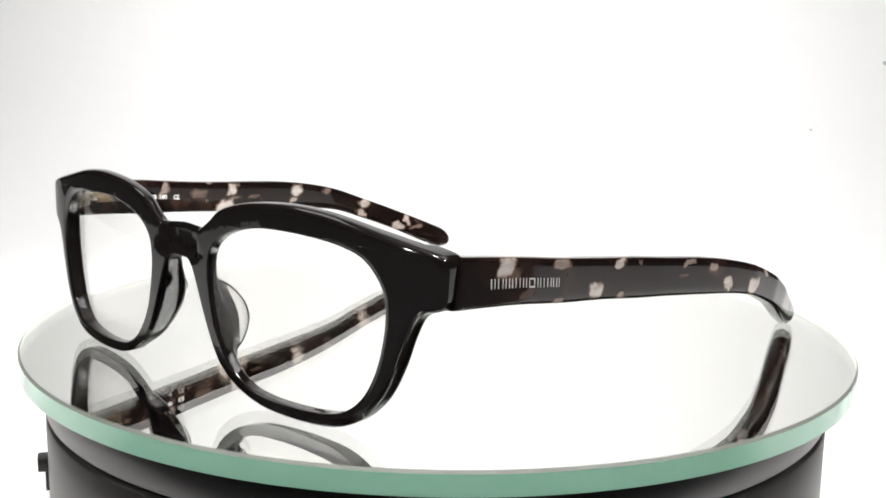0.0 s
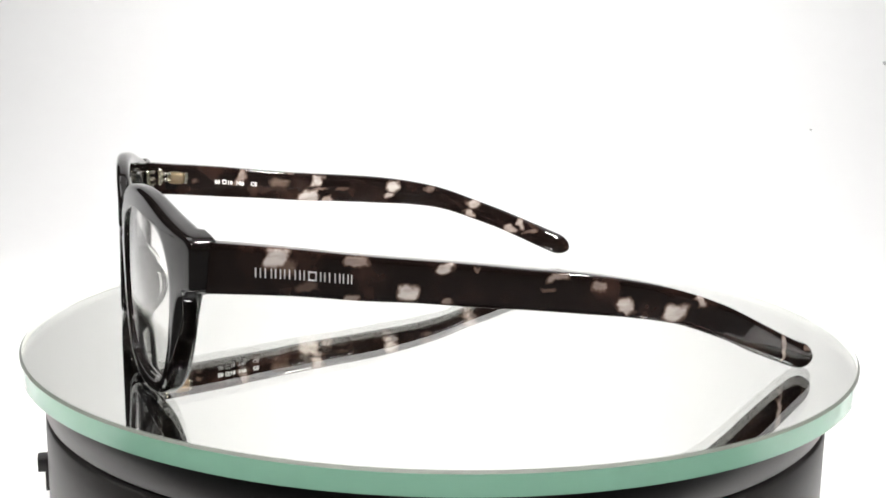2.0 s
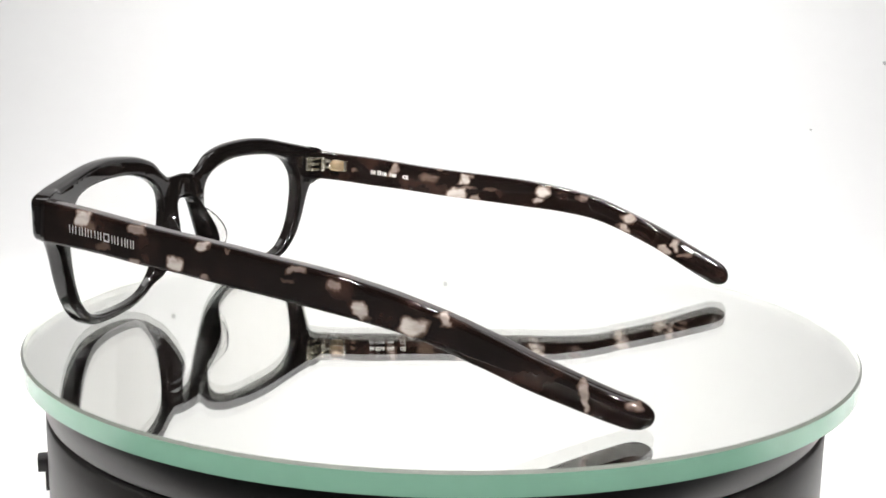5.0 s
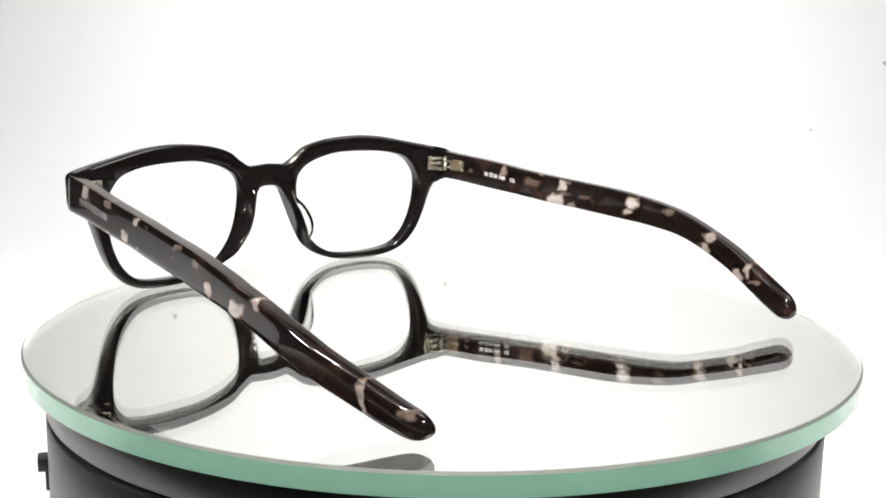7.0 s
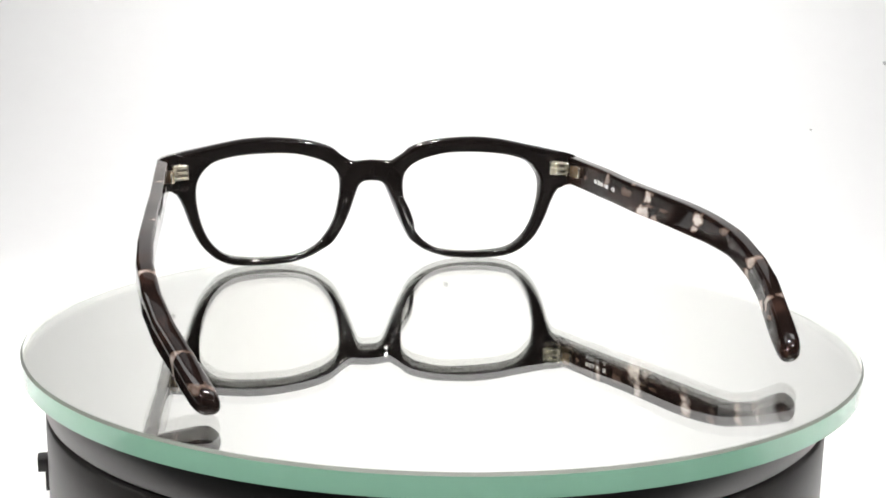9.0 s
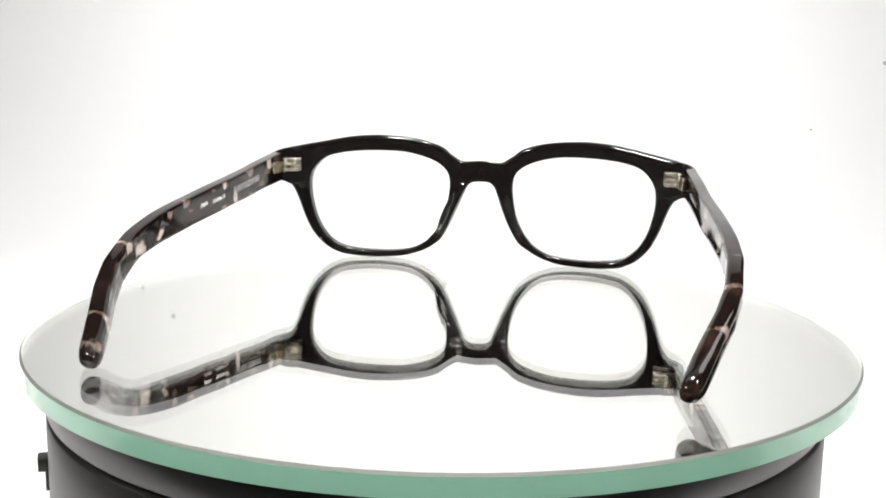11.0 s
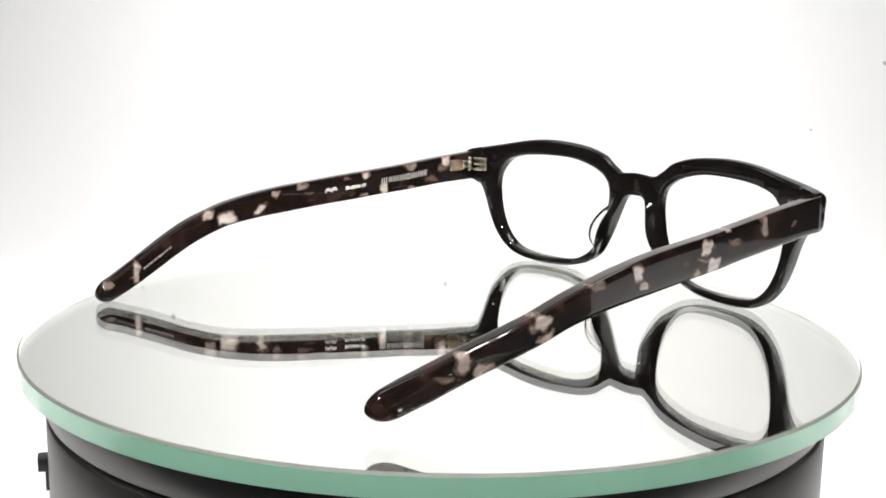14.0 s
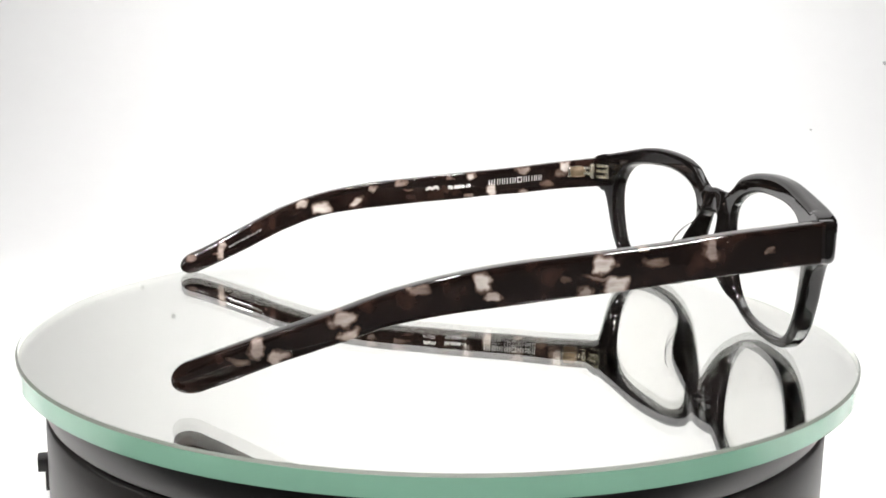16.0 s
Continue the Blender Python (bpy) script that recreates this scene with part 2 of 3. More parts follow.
# ---- studio ----
SPECKS = [((0.3094, 0.6241, 0.0099), (0, -0.5423, 0.8402), 0.0010), ((0.3946, 0.6944, 0.0660), (0, -0.6986, 0.7155), 0.0022),
          ((0.0050, 0.7664, 0.1573), (0, -0.8586, 0.5127), 0.0025), ((-0.2736, 0.7897, 0.2019), (0, -0.9105, 0.4136), 0.0025),
          ((-0.2996, 0.7734, 0.1694), (0, -0.8741, 0.4857), 0.0018)]


def build_studio():
    # one sheet of white paper: floor, sweep and wall
    prof = [(-0.10, -0.062)]
    prof += [(0.38 + 0.45 * math.sin(a), 0.388 - 0.45 * math.cos(a)) for a in np.linspace(0, math.pi / 2, 40)]
    prof += [(0.83, 1.2)]
    vs = [(x, y, z) for y, z in prof for x in (-0.62, 0.62)]
    fs = [(2 * i, 2 * i + 1, 2 * i + 3, 2 * i + 2) for i in range(len(prof) - 1)]
    ob = mesh_ob("backdrop", vs, fs, PAPER)
    md = ob.modifiers.new("thickness", "SOLIDIFY")
    md.thickness, md.offset = 0.003, 0.0
    tagged(ob, "seamless white paper sweep behind and under the turntable", "backdrop", kind="structure")
    # a few faint specks on the paper
    for at, facing, r in SPECKS:
        bm = bmesh.new()
        bmesh.ops.create_uvsphere(bm, u_segments=10, v_segments=6, radius=r)
        bmesh.ops.scale(bm, vec=(1.0, 1.15, 0.12), verts=bm.verts)
        sp = part("speck", bm, MARK, ob)
        sp.matrix_basis = Matrix.Translation(Vector(at) + 0.0019 * Vector(facing)) @ Vector(facing).to_track_quat("Z", "Y").to_matrix().to_4x4()
    for name, sx, sy, sz, at in (("floor", 5, 5, 0.05, (0, 0, -0.0895)), ("ceiling", 5, 5, 0.05, (0, 0, 2.5)),
                                 ("wall_north", 5, 0.05, 2.6, (0, 2.5, 1.2)), ("wall_south", 5, 0.05, 2.6, (0, -2.5, 1.2)),
                                 ("wall_east", 0.05, 4.9, 2.6, (2.5, 0, 1.2)), ("wall_west", 0.05, 4.9, 2.6, (-2.5, 0, 1.2))):
        ob = part(name, box_bm(sx, sy, sz, at), GREY_TABLE if name == "floor" else GREY_WALL, smooth=False)
        tagged(ob, ("plain mid grey matt studio " if name == "floor" else "plain dark grey matt studio ") + name.split("_")[0], name.split("_")[0], kind="structure")


def build_stand_lamp(at):
    """A bare bulb on a stand beside the camera, out of view: it makes the dots on polished edges."""
    lamp = tagged(new("stand_lamp"), "slim grey lamp with one lit bulb on a stand", "lamp", "lamps beside the camera")
    lamp.matrix_world = pose(*at)
    part("stand", cyl_bm(0.009, at[2] + 0.0445, (0, -0.04, -(at[2] + 0.0845) / 2)), LAMP_GREY, lamp)
    part("socket", box_bm(0.05, 0.05, 0.05, (0, -0.045, 0), 0.008), LAMP_GREY, lamp)
    bm = bmesh.new()
    bmesh.ops.create_uvsphere(bm, u_segments=24, v_segments=14, radius=0.024)
    part("bulb", bm, BEAD, lamp, "lit white bulb")
    return lamp


def build_boom_lamp(at):
    """A small twin-bulb lamp on a boom over the camera, out of view."""
    lamp = tagged(new("boom_lamp"), "small grey lamp with two lit bulbs on a boom stand", "lamp")
    lamp.matrix_world = pose(*at)
    part("housing", box_bm(0.16, 0.06, 0.022, (0, 0, 0.034), 0.006), LAMP_GREY, lamp)
    part("boom", box_bm(0.018, 0.62, 0.018, (0, -0.33, 0.055), 0.004), LAMP_GREY, lamp)
    part("stand", cyl_bm(0.012, at[2] + 0.119, (0, -0.64, 0.055 - (at[2] + 0.119) / 2)), LAMP_GREY, lamp)
    for x in (-0.045, 0.045):
        bm = bmesh.new()
        bmesh.ops.create_uvsphere(bm, u_segments=20, v_segments=12, radius=0.022)
        bmesh.ops.translate(bm, vec=(x, 0, 0.008), verts=bm.verts)
        part("bulb", bm, MAIN_BULB, lamp, "lit white bulb")
    return lamp


# ---- turntable ----
DISC_R, DISC_T = 0.1090, 0.0050
DISC_AT = (0.0001, -0.0038, 0.0)


def build_turntable():
    base = tagged(new("turntable"), "round black plastic motorised turntable with a side switch", "turntable")
    base.location = (-0.0002, -0.003, -0.060)
    base.rotation_euler = (0, radians(-0.35), 0)
    n = 192
    R = 0.1030
    top = 0.060 - DISC_T - 0.0010
    vs, fs = lathe([(0.0, 0.0), (R - 0.002, 0.0), (R, 0.002), (R, 0.0435), (R - 0.0005, 0.0440), (R - 0.003, 0.0440)], n)
    mesh_ob("body", vs, fs, BLACK_PLASTIC, base)
    vs, fs = lathe([(R - 0.003, 0.0438), (R - 0.003, 0.0452)], n)
    mesh_ob("groove", vs, fs, BLACK_GROOVE, base)
    vs, fs = lathe([(R - 0.003, 0.0450), (R - 0.0005, 0.0450), (R, 0.0455), (R, top - 0.0010), (R - 0.0010, top), (0.0, top)], n)
    mesh_ob("platter", vs, fs, BLACK_PLASTIC, base, "black plastic rotating platter under the glass")
    turn = pose(0, 0, 0, 0, 0, 199)
    sw = part("switch", box_bm(0.0056, 0.0046, 0.0037, (0, 0, 0), 0.0004), BLACK_PLASTIC, base, "small black rocker switch on the side")
    sw.matrix_basis = turn @ pose(R - 0.0003, 0, 0.0303)
    part("lever", box_bm(0.0018, 0.0030, 0.0056, (0.0002, 0.0, -0.0044), 0.0003), BLACK_PLASTIC, sw)
    return base


def build_disc():
    disc = tagged(new("mirror_disc"), "round mirrored glass disc with pale green edge on turntable", "glass disc")
    n, R, T, c = 256, DISC_R, DISC_T, 0.00055
    vs, fs = lathe([(R - c, 0.0), (R * 0.5, 0.0), (0.0, 0.0)], n)
    mesh_ob("glass_face", vs, fs, GLASS_TOP, disc, "clear flat glass top face", smooth=False, turned=False).visible_shadow = False
    vs, fs = lathe([(R, -c), (R - c, 0.0)], n)
    mesh_ob("arris", vs, fs, GLASS_ARRIS, disc, "grey ground arris of the glass", turned=False)
    vs, fs = lathe([(R, -T), (R, -c)], n)
    mesh_ob("glass_edge", vs, fs, GLASS_EDGE, disc, "pale green ground glass edge", turned=False)
    # Added ring: its white stands for backdrop light through the clear far edge.
    vs, fs = lathe([(R - 0.0003, -T), (R - 0.0003, -c)], n)
    mesh_ob("backlight_ring", vs, fs, BACKLIGHT_WHITE, disc, "added whitish ring for backdrop light through the glass edge", turned=False)
    # Added grey ring, drawn for the dark line that refraction leaves at the rim.
    vs, fs = lathe([(R - 0.0010, -0.0006), (R - 0.0010, -0.0003)], n)
    mesh_ob("refraction_line", vs, fs, GLASS_ARRIS, disc, "added thin grey ring inside the arris, for the refraction line", turned=False)
    vs, fs = lathe([(R, -T), (0.0, -T)], n)
    mesh_ob("mirror_backing", vs, fs, MIRROR, disc, "silvered mirror underside", smooth=False, turned=False)
    return disc


# ---- spectacles ----
MM = 0.001
OFF = np.array([-1.4, 75.4, 0.0])      # from the middle of the front to the turning axis, mm
HEADING = 136.503


def place(pts):
    return (np.asarray(pts, float) + OFF) * MM


OUT_HALF = [(0, 35.2), (4, 34.9), (7, 34.8), (9, 35.9), (11, 37.2), (13.8, 39.4), (18, 41), (23.5, 42.2), (34, 43.1),
            (40, 43.0), (46, 42.4), (56.5, 40.4), (65, 38.7), (70.6, 37.3), (71.7, 36.4), (71.8, 32), (71.5, 28), (70.6, 26.9),
            (67.7, 26.2), (65.8, 24.3), (64.1, 20.7), (61.8, 14.1), (58.7, 7.9), (54.3, 3.3), (50, 1.0), (46, 0.1), (40, -0.35),
            (33, -0.25), (27, 0.35), (20, 2.6), (16, 5.1), (13.8, 7.0), (10.6, 12.4), (7.8, 18.8), (5.7, 24.0), (4.5, 26.4), (3, 27.5), (0, 27.8)]
HOLE = [(34.9, 37.7), (44, 37.3), (50, 36.4), (54.5, 34.9), (57.5, 32.2), (59.4, 28.9), (59.9, 24.6), (59.2, 18.7), (57.6, 13),
        (54.9, 8.1), (51.3, 4.7), (48, 3.3), (42, 2.4), (34.5, 2.2), (27.5, 2.7), (23.6, 3.6), (19.1, 6.2), (15.6, 10.2), (13.2, 14.9),
        (11.7, 20.6), (11.1, 26.4), (11.7, 30.2), (13.4, 32.5), (16.4, 34.5), (20.8, 36.1), (27, 37.4)]
FRONT_T = 4.0


def front_y(x, z):
    """The front's face, bowed about the head."""
    step = min(max((7.0 - abs(x)) / 1.6, 0.0), 1.0) * min(max((z - 26.8) / 3.5, 0.0), 1.0)   # the bridge lies behind the rims
    return 9.6 - 6.9 * (x / 71.5) ** 2 - 1.6 * (x / 71.5) ** 10 - 1.9 * step * step * (3 - 2 * step)


def back_y(x, z):
    """Its back, bowed more: the ends are thicker than the bridge."""
    mid = 6.8 + 0.40 * (25 - z)                      # swelling of the nose side, along the flank of the rim
    wing = 5.1 * math.exp(-((abs(x) - mid) / (1.9 if abs(x) > mid else 4.5)) ** 2 - ((z - 16.0) / 10.0) ** 2)
    return 6.5 - 10.4 * (x / 71.5) ** 2 - wing


def pad_root(x, z):
    """Where a nose pad is bonded on."""
    return 6.5 - 10.4 * (x / 71.5) ** 2 - 2.9 * math.exp(-((abs(x) - 11.5) / 3.6) ** 2 - ((z - 15.5) / 9.5) ** 2)


def build_front(specs):
    half = OUT_HALF
    loop = half + [(-x, z) for x, z in half[::-1] if x > 0]
    outer = spline(loop, 420)                 # clockwise
    holes = []
    for s in (1, -1):
        h = spline([(s * x, z) for x, z in HOLE], 200)
        holes.append(h if s == 1 else h[::-1])
    bm = bmesh.new()
    caps = {0: [], 1: []}
    r_b = 0.85
    for k, lp in enumerate([outer] + holes):
        nrm = inward(lp)
        area2 = np.sum(lp[:, 0] * np.roll(lp[:, 1], -1) - np.roll(lp[:, 0], -1) * lp[:, 1])
        if (area2 < 0) == (k == 0):
            nrm = -nrm                        # into the material
        rings = []
        soft = 1.45 if k == 0 else r_b
        for a in np.linspace(0, math.pi / 2, 5):
            rings.append((soft * (1 - math.sin(a)), soft * (1 - math.cos(a))))
        wide = np.full(len(lp), 1.0)
        if k == 0:                            # a broad soft edge round the outside of the face
            far = np.clip((np.abs(lp[:, 0]) - 48) / 10, 0, 1) * np.clip((lp[:, 1] - 6) / 10, 0, 1)
            wide = 0.8 + 0.1 * far
            wide = np.where(lp[:, 1] > 33, 1.35, wide)
            wide = np.where(np.abs(lp[:, 0]) > 64, 1.1, wide)
            for _ in range(14):
                wide = (np.roll(wide, 1) + wide + np.roll(wide, -1)) / 3
            for _ in range(14):
                nrm = (np.roll(nrm, 1, 0) + nrm + np.roll(nrm, -1, 0)) / 3
            nrm /= np.linalg.norm(nrm, axis=1)[:, None]
            for a in np.linspace(0, math.pi / 2, 12):
                rings.append((-(1 - math.cos(a)) - 1e-6, 1 - math.sin(a)))
        else:
            for a in np.linspace(0, math.pi / 2, 6):
                rings.append((1 - math.cos(a), FRONT_T - 0.6 + 0.6 * math.sin(a)))
        flush = np.full(len(lp), 1.0)
        if k == 0:
            flush = np.where((np.abs(lp[:, 0]) > 66) & (lp[:, 1] > 25), 0.03, 1.0)
        rows = []
        flare = 0.4 + 2.0 * np.clip((np.abs(lp[:, 0]) - 44) / 12, 0, 1)     # the opening widens towards the face on its outer side
        for inset, depth in rings:
            if k and depth > 2:
                p = lp + nrm * (inset * flare)[:, None]
            else:
                p = lp + nrm * (inset * flush[:, None] if inset >= 0 else -inset * wide[:, None])
            row = []
            for (x, z), w in zip(p, wide):
                deep = depth if inset >= 0 else FRONT_T - depth * 1.15 * w
                y = back_y(x, z) + deep * (front_y(x, z) - back_y(x, z)) / FRONT_T
                row.append(bm.verts.new(place((x, y, z))))
            rows.append(row)
        n = len(lp)
        for a, b in zip(rows[:-1], rows[1:]):
            for i in range(n):
                bm.faces.new((a[i], a[(i + 1) % n], b[(i + 1) % n], b[i]))
        caps[0].append(rows[0])
        caps[1].append(rows[-1])
    for c in caps.values():
        edges = []
        for row in c:
            for i in range(len(row)):
                e = bm.edges.get((row[i], row[(i + 1) % len(row)]))
                edges.append(e)
        got = bmesh.ops.triangle_fill(bm, use_beauty=True, use_dissolve=False, edges=edges)
        cap = {f for f in got["geom"] if isinstance(f, bmesh.types.BMFace)}
        edge_verts = {v for row in c for v in row}
        # cut the filled face into a net and lay it on the bowed surface
        cuts = [((x, 0, 0), (1, 0, 0)) for x in np.arange(-70, 70.1, 2.5)] + [((0, 0, z), (0, 0, 1)) for z in np.arange(2, 42, 2.5)]
        for co, no in cuts:
            geom = set(cap)
            for f in cap:
                geom.update(f.edges)
                geom.update(f.verts)
            got = bmesh.ops.bisect_plane(bm, geom=list(geom), dist=6e-5, plane_co=place(co), plane_no=no)
            cap = {f for f in got["geom"] if isinstance(f, bmesh.types.BMFace)}
        for v in {v for f in cap for v in f.verts} - edge_verts:
            if all(f in cap for f in v.link_faces):
                x, z = v.co.x / MM - OFF[0], v.co.z / MM
                v.co.y = ((front_y if c is caps[1] else back_y)(x, z) + OFF[1]) * MM
    bmesh.ops.recalc_face_normals(bm, faces=bm.faces)
    return weighted(part("front", bm, BLACK_ACETATE, specs, "polished black acetate front with two rims"))


def build_lens(specs, s):
    lp = spline([(s * x, z) for x, z in HOLE], 120)
    mid = lp.mean(0)
    lp = lp + (lp - mid) / np.linalg.norm(lp - mid, axis=1)[:, None] * 0.35
    bm = bmesh.new()
    scales = [1.0, 0.85, 0.68, 0.5, 0.3, 0.12]
    sides = []
    for depth in (0.0, 1.5):
        rows = []
        for k in scales:
            row = []
            for x, z in mid + (lp - mid) * k:
                y = 6.5 - 10.4 * (x / 71.5) ** 2 + 0.9 + depth + 0.0012 * (625 - (abs(x) - 35) ** 2 - (z - 21) ** 2)
                row.append(bm.verts.new(place((x, y, z))))
            rows.append(row)
        n = len(lp)
        for a, b in zip(rows[:-1], rows[1:]):
            for i in range(n):
                bm.faces.new((a[i], a[(i + 1) % n], b[(i + 1) % n], b[i]))
        bm.faces.new(rows[-1])
        sides.append(rows[0])
    a, b = sides
    for i in range(len(a)):
        bm.faces.new((a[i], a[(i + 1) % len(a)], b[(i + 1) % len(a)], b[i]))
    bmesh.ops.recalc_face_normals(bm, faces=bm.faces)
    ob = part("lens", bm, LENS, specs, "clear demo lens")
    ob.data.set_sharp_from_angle(angle=radians(35))
    ob.visible_shadow = False
    return ob


# stations of a temple: distance behind the front, top, bottom (mm)
TEMPLE_A = [(2.2, 36.9, 26.8), (19, 35.0, 25.6), (31.2, 33.4, 24.2), (43, 32.1, 23.2), (54.8, 30.9, 21.9), (66.5, 29.5, 20.8),
            (78.2, 28.2, 19.5), (89.8, 26.3, 18.1), (101.3, 23.6, 15.9), (113.2, 19.5, 11.6), (125.9, 13.6, 5.9), (139, 7.6, 0.6), (146.5, 4.9, -2.0)]
TEMPLE_B = [(2.2, 36.9, 27.1), (11.3, 36.1, 26.6), (25, 35.0, 25.4), (39, 33.4, 24.3), (52, 32.2, 23.1), (65.5, 31.2, 22.2), (78.2, 30.1, 21.2),
            (90.5, 28.3, 20.2), (102.4, 25.6, 18.3), (113.7, 21.6, 14.6), (124.8, 17.4, 10.3), (136, 12.7, 5.1), (146.8, 8.0, 0.3)]
TEMPLE_X = ([0, 9, 20, 45, 62, 88, 100, 113, 122, 132, 148], [71.95, 72.6, 73.6, 75.6, 77.3, 79.5, 80.0, 78.9, 76.8, 73.3, 68.1])
TEMPLE_T = 3.8


def half_thick(left):
    """Half the thickness of a temple, by the distance from its tip."""
    return TEMPLE_T / 2 * float(np.interp(left, [0, 12, 40, 80, 130], [1.5, 1.45, 1.14, 1.0, 1.0]))


def build_temple(specs, s, stations, material):
    st = np.array(stations)
    line = spline([(d, (a + b) / 2, a - b) for d, a, b in st], 120, closed=False)
    d1 = line[-1, 0]
    ends = d1 - 5.0 * (1 - np.sin(np.linspace(0, math.pi / 2, 14)))
    keep = line[line[:, 0] < d1 - 5.2]
    line = np.vstack([keep, np.stack([ends, np.interp(ends, line[:, 0], line[:, 1]), np.interp(ends, line[:, 0], line[:, 2])], 1)])
    n = 56
    tang = np.gradient(line[:, :2], axis=0)
    tang /= np.linalg.norm(tang, axis=1)[:, None]
    bm = bmesh.new()
    rows = []
    for (d, zc, h), (td, tz) in zip(line, tang):
        h = h * abs(td) ** 1.0
        left = d1 - d
        k = 1.0
        if left < 4.6:
            k = math.sqrt(max(1 - ((4.6 - left) / 4.62) ** 2, 0.0))
        th = half_thick(left) * (0.15 + 0.85 * k ** 0.7)
        xo = np.interp(d, *TEMPLE_X) - TEMPLE_T / 2
        row = []
        e = float(np.interp(left, [3, 9, 26, 60, 120, 142], [0.92, 0.68, 0.44, 0.32, 0.26, 0.2]))   # rounded box, rounder towards the tip
        for a in np.linspace(0, 2 * math.pi, n, endpoint=False):
            c, q = math.cos(a), math.sin(a)
            px, pz = math.copysign(abs(c) ** e, c), math.copysign(abs(q) ** e, q)
            hz = pz * h / 2 * k
            row.append(bm.verts.new(place((s * (xo + px * th), -(d - tz * hz), zc + hz * td))))
        rows.append(row)
    for a, b in zip(rows[:-1], rows[1:]):
        for i in range(n):
            bm.faces.new((a[i], a[(i + 1) % n], b[(i + 1) % n], b[i]))
    bm.faces.new(rows[0])
    bm.faces.new(rows[-1])
    bmesh.ops.recalc_face_normals(bm, faces=bm.faces)
    return weighted(part("temple", bm, material, specs, "dark tortoise acetate temple with cream patches"))


def temple_line(stations, d):
    st = np.array(stations)
    return np.interp(d, st[:, 0], (st[:, 1] + st[:, 2]) / 2)


def on_temple(stations, s, inner, d, z):
    """A point on the broad face of a temple, a hair proud of it."""
    thick = half_thick(stations[-1][0] - d)
    x = np.interp(d, *TEMPLE_X) - TEMPLE_T / 2 + (-1 if inner else 1) * (thick + 0.03)
    return place((s * x, -d, z))


def glyphs(body, size):
    """Vertices and faces of flat lettering, in mm, from the lower left."""
    cu = bpy.data.curves.new("glyphs", "FONT")
    cu.body, cu.size, cu.resolution_u, cu.offset = body, size, 2, 0.05
    ob = new("glyphs", cu)
    dg = bpy.context.evaluated_depsgraph_get()
    me = bpy.data.meshes.new_from_object(ob.evaluated_get(dg))
    out = [v.co.copy() for v in me.vertices], [tuple(p.vertices) for p in me.polygons]
    bpy.data.objects.remove(ob)
    bpy.data.curves.remove(cu)
    bpy.data.meshes.remove(me)
    return out


def bars(rects):
    vs, fs = [], []
    for u0, v0, u1, v1 in rects:
        k = len(vs)
        vs += [Vector((u0, v0, 0)), Vector((u1, v0, 0)), Vector((u1, v1, 0)), Vector((u0, v1, 0))]
        fs.append((k, k + 1, k + 2, k + 3))
    return vs, fs


def printed(name, flat, temple, stations, s, inner, d0, rise, way, material, label, squeeze=1.0):
    """Lay flat lettering on a temple: d0 is its start, way +1 if it reads towards the tip."""
    vs, fs = flat
    pts = []
    for v in vs:
        d = d0 + way * v.x * squeeze
        pts.append(on_temple(stations, s, inner, d, temple_line(stations, d) + rise + v.y))
    return mesh_ob(name, pts, fs, material, temple, label, smooth=False)


def letter_bars(widths, height, gap):
    """A row of plain upright bars with the rhythm of a word."""
    out, u = [], 0.0
    for w in widths:
        out.append((u, 0.0, u + 0.25, height))
        if w > 0.9:
            out.append((u + w - 0.25, 0.0, u + w, height))
        if w > 1.5:
            out += [(u + 0.25, 0.0, u + w - 0.25, 0.3), (u + 0.25, height - 0.3, u + w - 0.25, height)]
        u += w + gap
    return out


def build_pad(specs, s):
    """Clear D-shaped blade behind the nose side of a rim."""
    bm = bmesh.new()
    rim = spline([(0, 24.0), (2.2, 23.2), (4.6, 20.4), (5.6, 16.8), (5.0, 13.0), (2.8, 10.0), (0, 8.6), (-0.8, 12.5), (-1.0, 16.5), (-0.6, 20.5)], 64)
    mid = rim.mean(0)
    sides = []
    for side in (-1, 1):
        rows = []
        for k, th in ((1.0, 0.25), (0.96, 0.5), (0.85, 0.68), (0.6, 0.8), (0.3, 0.85)):
            row = []
            for b, z in mid + (rim - mid) * k:
                x = 11.9 - 0.42 * (z - 14) + 0.012 * (z - 14) ** 2 + 0.22 * b
                y = pad_root(x, z) - b * 0.75 + 0.3
                row.append(bm.verts.new(place((s * (x + side * th), y, z))))
            rows.append(row)
        n = len(rim)
        for a, b in zip(rows[:-1], rows[1:]):
            for i in range(n):
                bm.faces.new((a[i], a[(i + 1) % n], b[(i + 1) % n], b[i]))
        bm.faces.new(rows[-1])
        sides.append(rows[0])
    a, b = sides
    for i in range(len(a)):
        bm.faces.new((a[i], a[(i + 1) % len(a)], b[(i + 1) % len(a)], b[i]))
    bmesh.ops.recalc_face_normals(bm, faces=bm.faces)
    ob = part("nose_pad", bm, PAD, specs, "clear acetate nose pad")
    ob.visible_shadow = False
    return ob


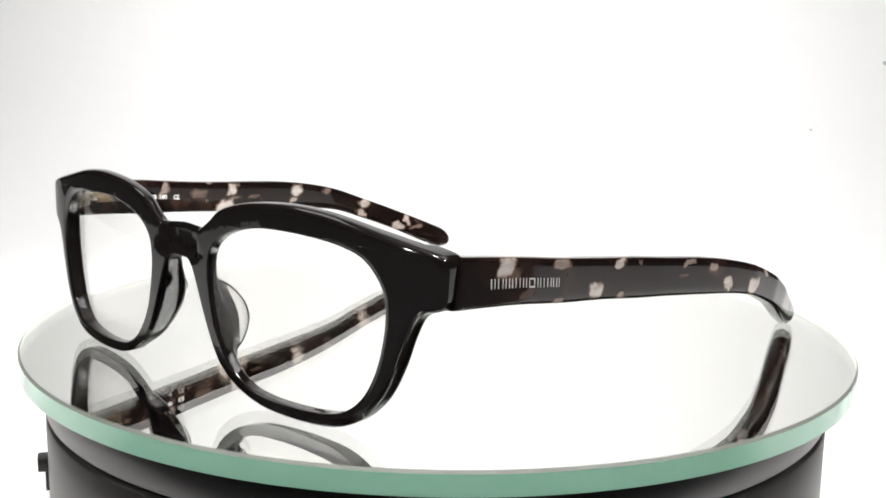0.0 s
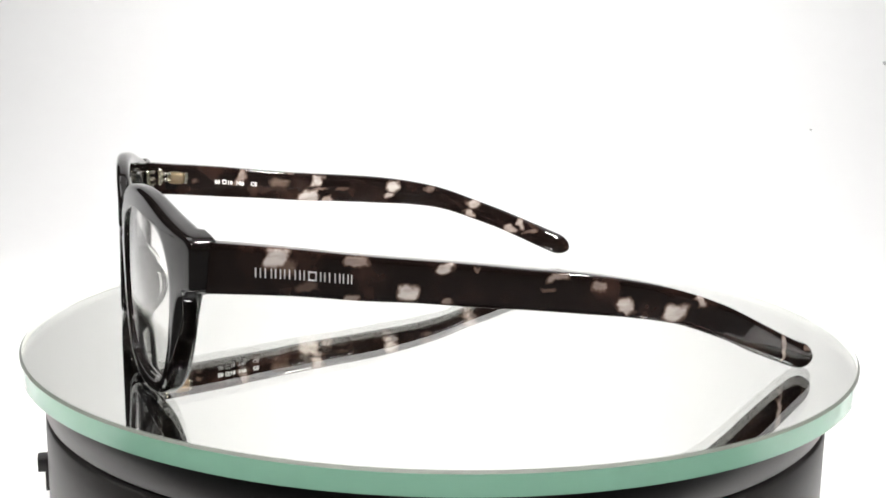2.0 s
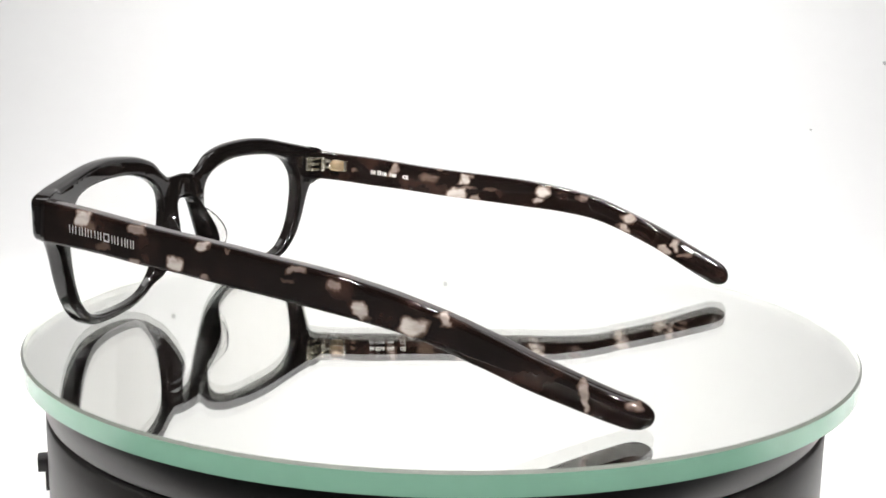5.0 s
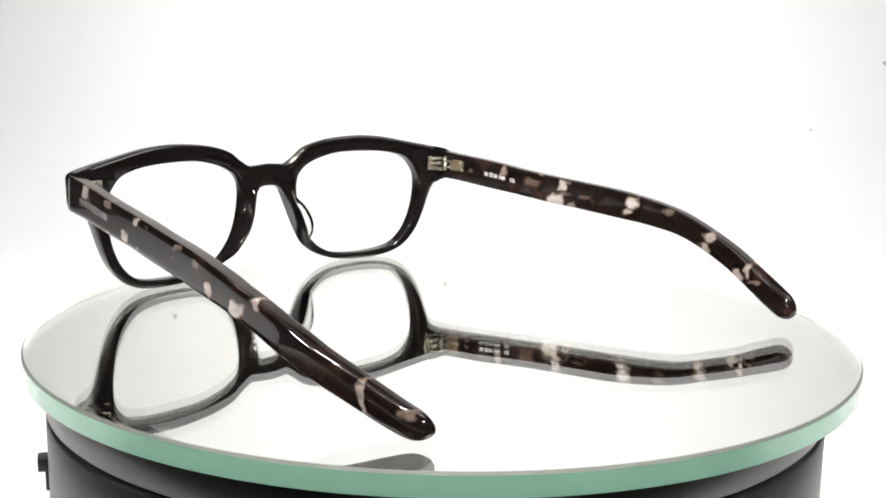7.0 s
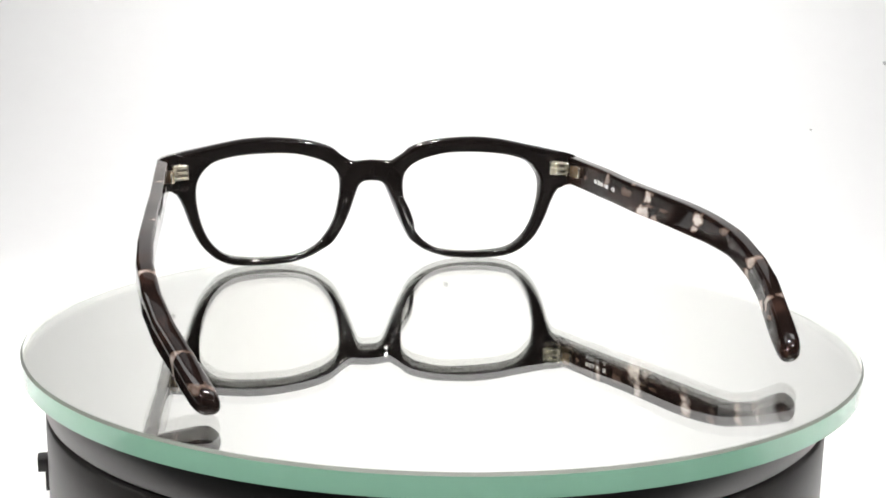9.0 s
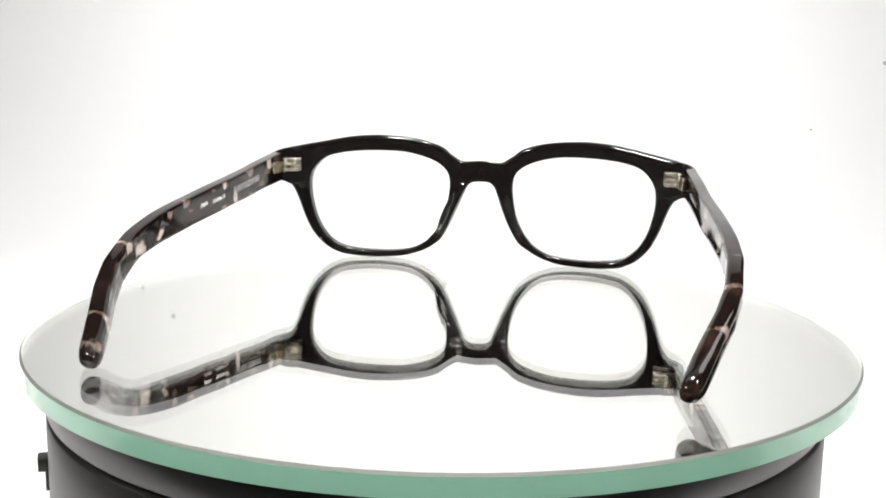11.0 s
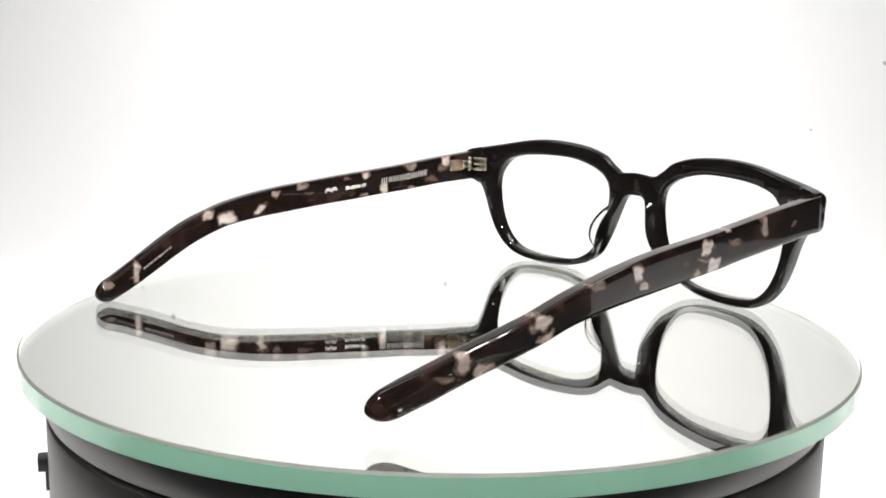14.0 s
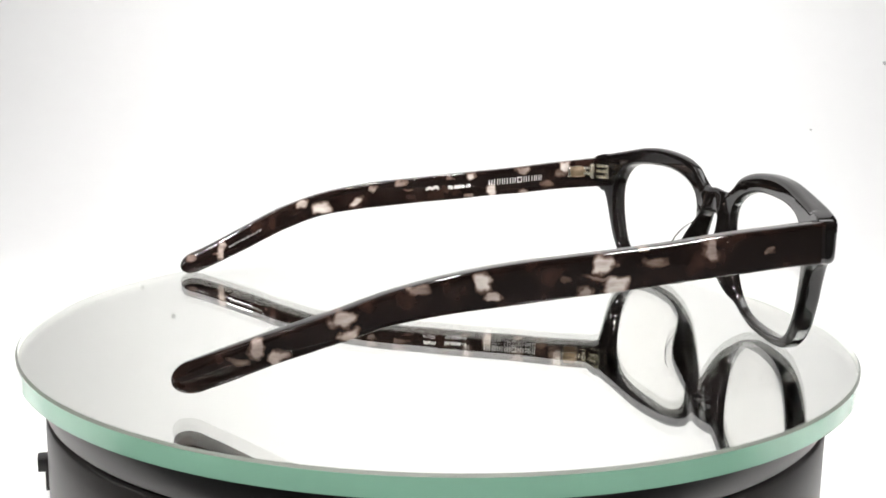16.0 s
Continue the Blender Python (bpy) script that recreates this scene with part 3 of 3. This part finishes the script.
def build_hinge(specs, s):
    """Five-knuckle hinge: leaf on the front, knuckles, leaf let into the temple."""
    hinge = tagged(part("hinge", box_bm(0.0048, 0.0009, 0.0046, place((s * 64.6, back_y(64.6, 0) - 0.25, 32.5)), 0.0002), STEEL, specs,
                        "nickel silver barrel hinge"))
    for i in range(5):
        z = 32.5 + (i - 2) * 0.92
        part("knuckle", cyl_bm(0.00085, 0.00086, place((s * 67.0, -6.3, z))), STEEL, hinge)
        if i % 2 == 0:
            part("prong", box_bm(0.0042, 0.0013, 0.0008, place((s * 64.9, -3.9, z)), 0.0002, pose(0, 0, 0, 0, 0, -s * 18)), STEEL, hinge)
        else:
            part("prong", box_bm(0.0013, 0.0032, 0.0008, place((s * 67.4, -8.0, z)), 0.0002), STEEL, hinge)
    part("screw", cyl_bm(0.0005, 0.0050, place((s * 67.0, -6.3, 32.5))), STEEL, hinge)
    leaf = part("temple_leaf", box_bm(0.0008, 0.0050, 0.0036, place((s * 68.05, -11.2, 32.1)), 0.0012, pose(0, 0, 0, 4, 0, s * 4)), BRASS, hinge,
                "coppery leaf let into the temple")
    part("leaf_cap", box_bm(0.0007, 0.0012, 0.0034, place((s * 68.1, -14.2, 31.9)), 0.0003, pose(0, 0, 0, 4, 0, s * 4)), STEEL, leaf)
    return hinge


def build_spectacles():
    specs = tagged(new("spectacles"), "black acetate eyeglasses with grey tortoise temples standing open on the mirror", "eyeglasses")
    build_front(specs)
    for s in (1, -1):
        build_lens(specs, s)
        build_pad(specs, s)
        build_hinge(specs, s)
    ta = build_temple(specs, -1, TEMPLE_A, TORTOISE_A)
    tb = build_temple(specs, 1, TEMPLE_B, TORTOISE_B)
    # the maker's mark as plain bars
    word = letter_bars([1.2, .5, 1.1, 1.1, 1.4, 1.1, 1.7, 1.1, 1.4, 1.0, 1.0], 1.9, 0.72)
    for bar in word:
        printed("maker_mark", bars([bar]), ta, TEMPLE_A, -1, False, 10.9, -1.2, 1, SILVER, "silver foil bar", 0.95)
        printed("maker_mark", bars([bar]), ta, TEMPLE_A, -1, True, 42.2, -0.7, -1, SILVER, "small silver foil bar", 0.93)
    printed("model_number", glyphs("70-0004-19", 1.7), ta, TEMPLE_A, -1, True, 56.5, -0.7, -1, WHITE_INK, "white printed model number")
    vs, fs = [], []
    for lift in (0.0, 0.55):
        for i in range(17):
            u = i / 16 * 4.4
            arch = 0.75 * abs(math.sin(u / 4.4 * 2 * math.pi)) ** 0.6
            vs += [Vector((u, arch + lift, 0)), Vector((u, arch + lift + 0.3, 0))]
        k = 0 if lift == 0 else 34
        fs += [(k + 2 * i, k + 2 * i + 2, k + 2 * i + 3, k + 2 * i + 1) for i in range(16)]
    printed("emblem", (vs, fs), ta, TEMPLE_A, -1, True, 64.0, -0.6, -1, WHITE_INK, "small white double-arch emblem")
    printed("origin_mark", glyphs("MADE IN FRANCE", 1.35), ta, TEMPLE_A, -1, True, 131.0, -0.5, -1, GREY_INK, "small grey printed country of origin")
    printed("size_mark", glyphs("50", 1.75), tb, TEMPLE_B, 1, True, 23.3, -0.6, 1, WHITE_INK, "white printed lens size")
    sq = [(0, 0, 1.3, .3), (0, 1.1, 1.3, 1.4), (0, .3, .3, 1.1), (1.0, .3, 1.3, 1.1)]
    printed("size_box", bars(sq), tb, TEMPLE_B, 1, True, 25.8, -0.6, 1, WHITE_INK, "white printed square")
    printed("size_mark", glyphs("18  140", 1.75), tb, TEMPLE_B, 1, True, 27.3, -0.6, 1, WHITE_INK, "white printed bridge and temple size")
    printed("conformity_mark", glyphs("CE", 1.75), tb, TEMPLE_B, 1, True, 34.9, -0.6, 1, WHITE_INK, "white printed mark")
    return specs


def motions():
    """Spectacles and disc turn with the platter, at an even speed."""
    times = [0.5 * i for i in range(33)]
    walk(spectacles, [(t, pose(0, 0, 0.0004, 0, 0, HEADING + SPIN * t)) for t in times])
    rows = []
    for t in times:
        a = radians(SPIN * (t - 8.0))
        rows.append((t, pose(DISC_AT[0] + 0.0008 * math.cos(a), DISC_AT[1] + 0.0008 * math.sin(a), 0, 0, 0, SPIN * t)))
    walk(mirror_disc, rows)


build_studio()
build_stand_lamp((-0.42, -0.40, 0.46))
build_stand_lamp((0.44, -0.38, 0.48))
build_boom_lamp((0.0, -0.16, 0.60))
turntable = build_turntable()
mirror_disc = build_disc()
spectacles = build_spectacles()
motions()
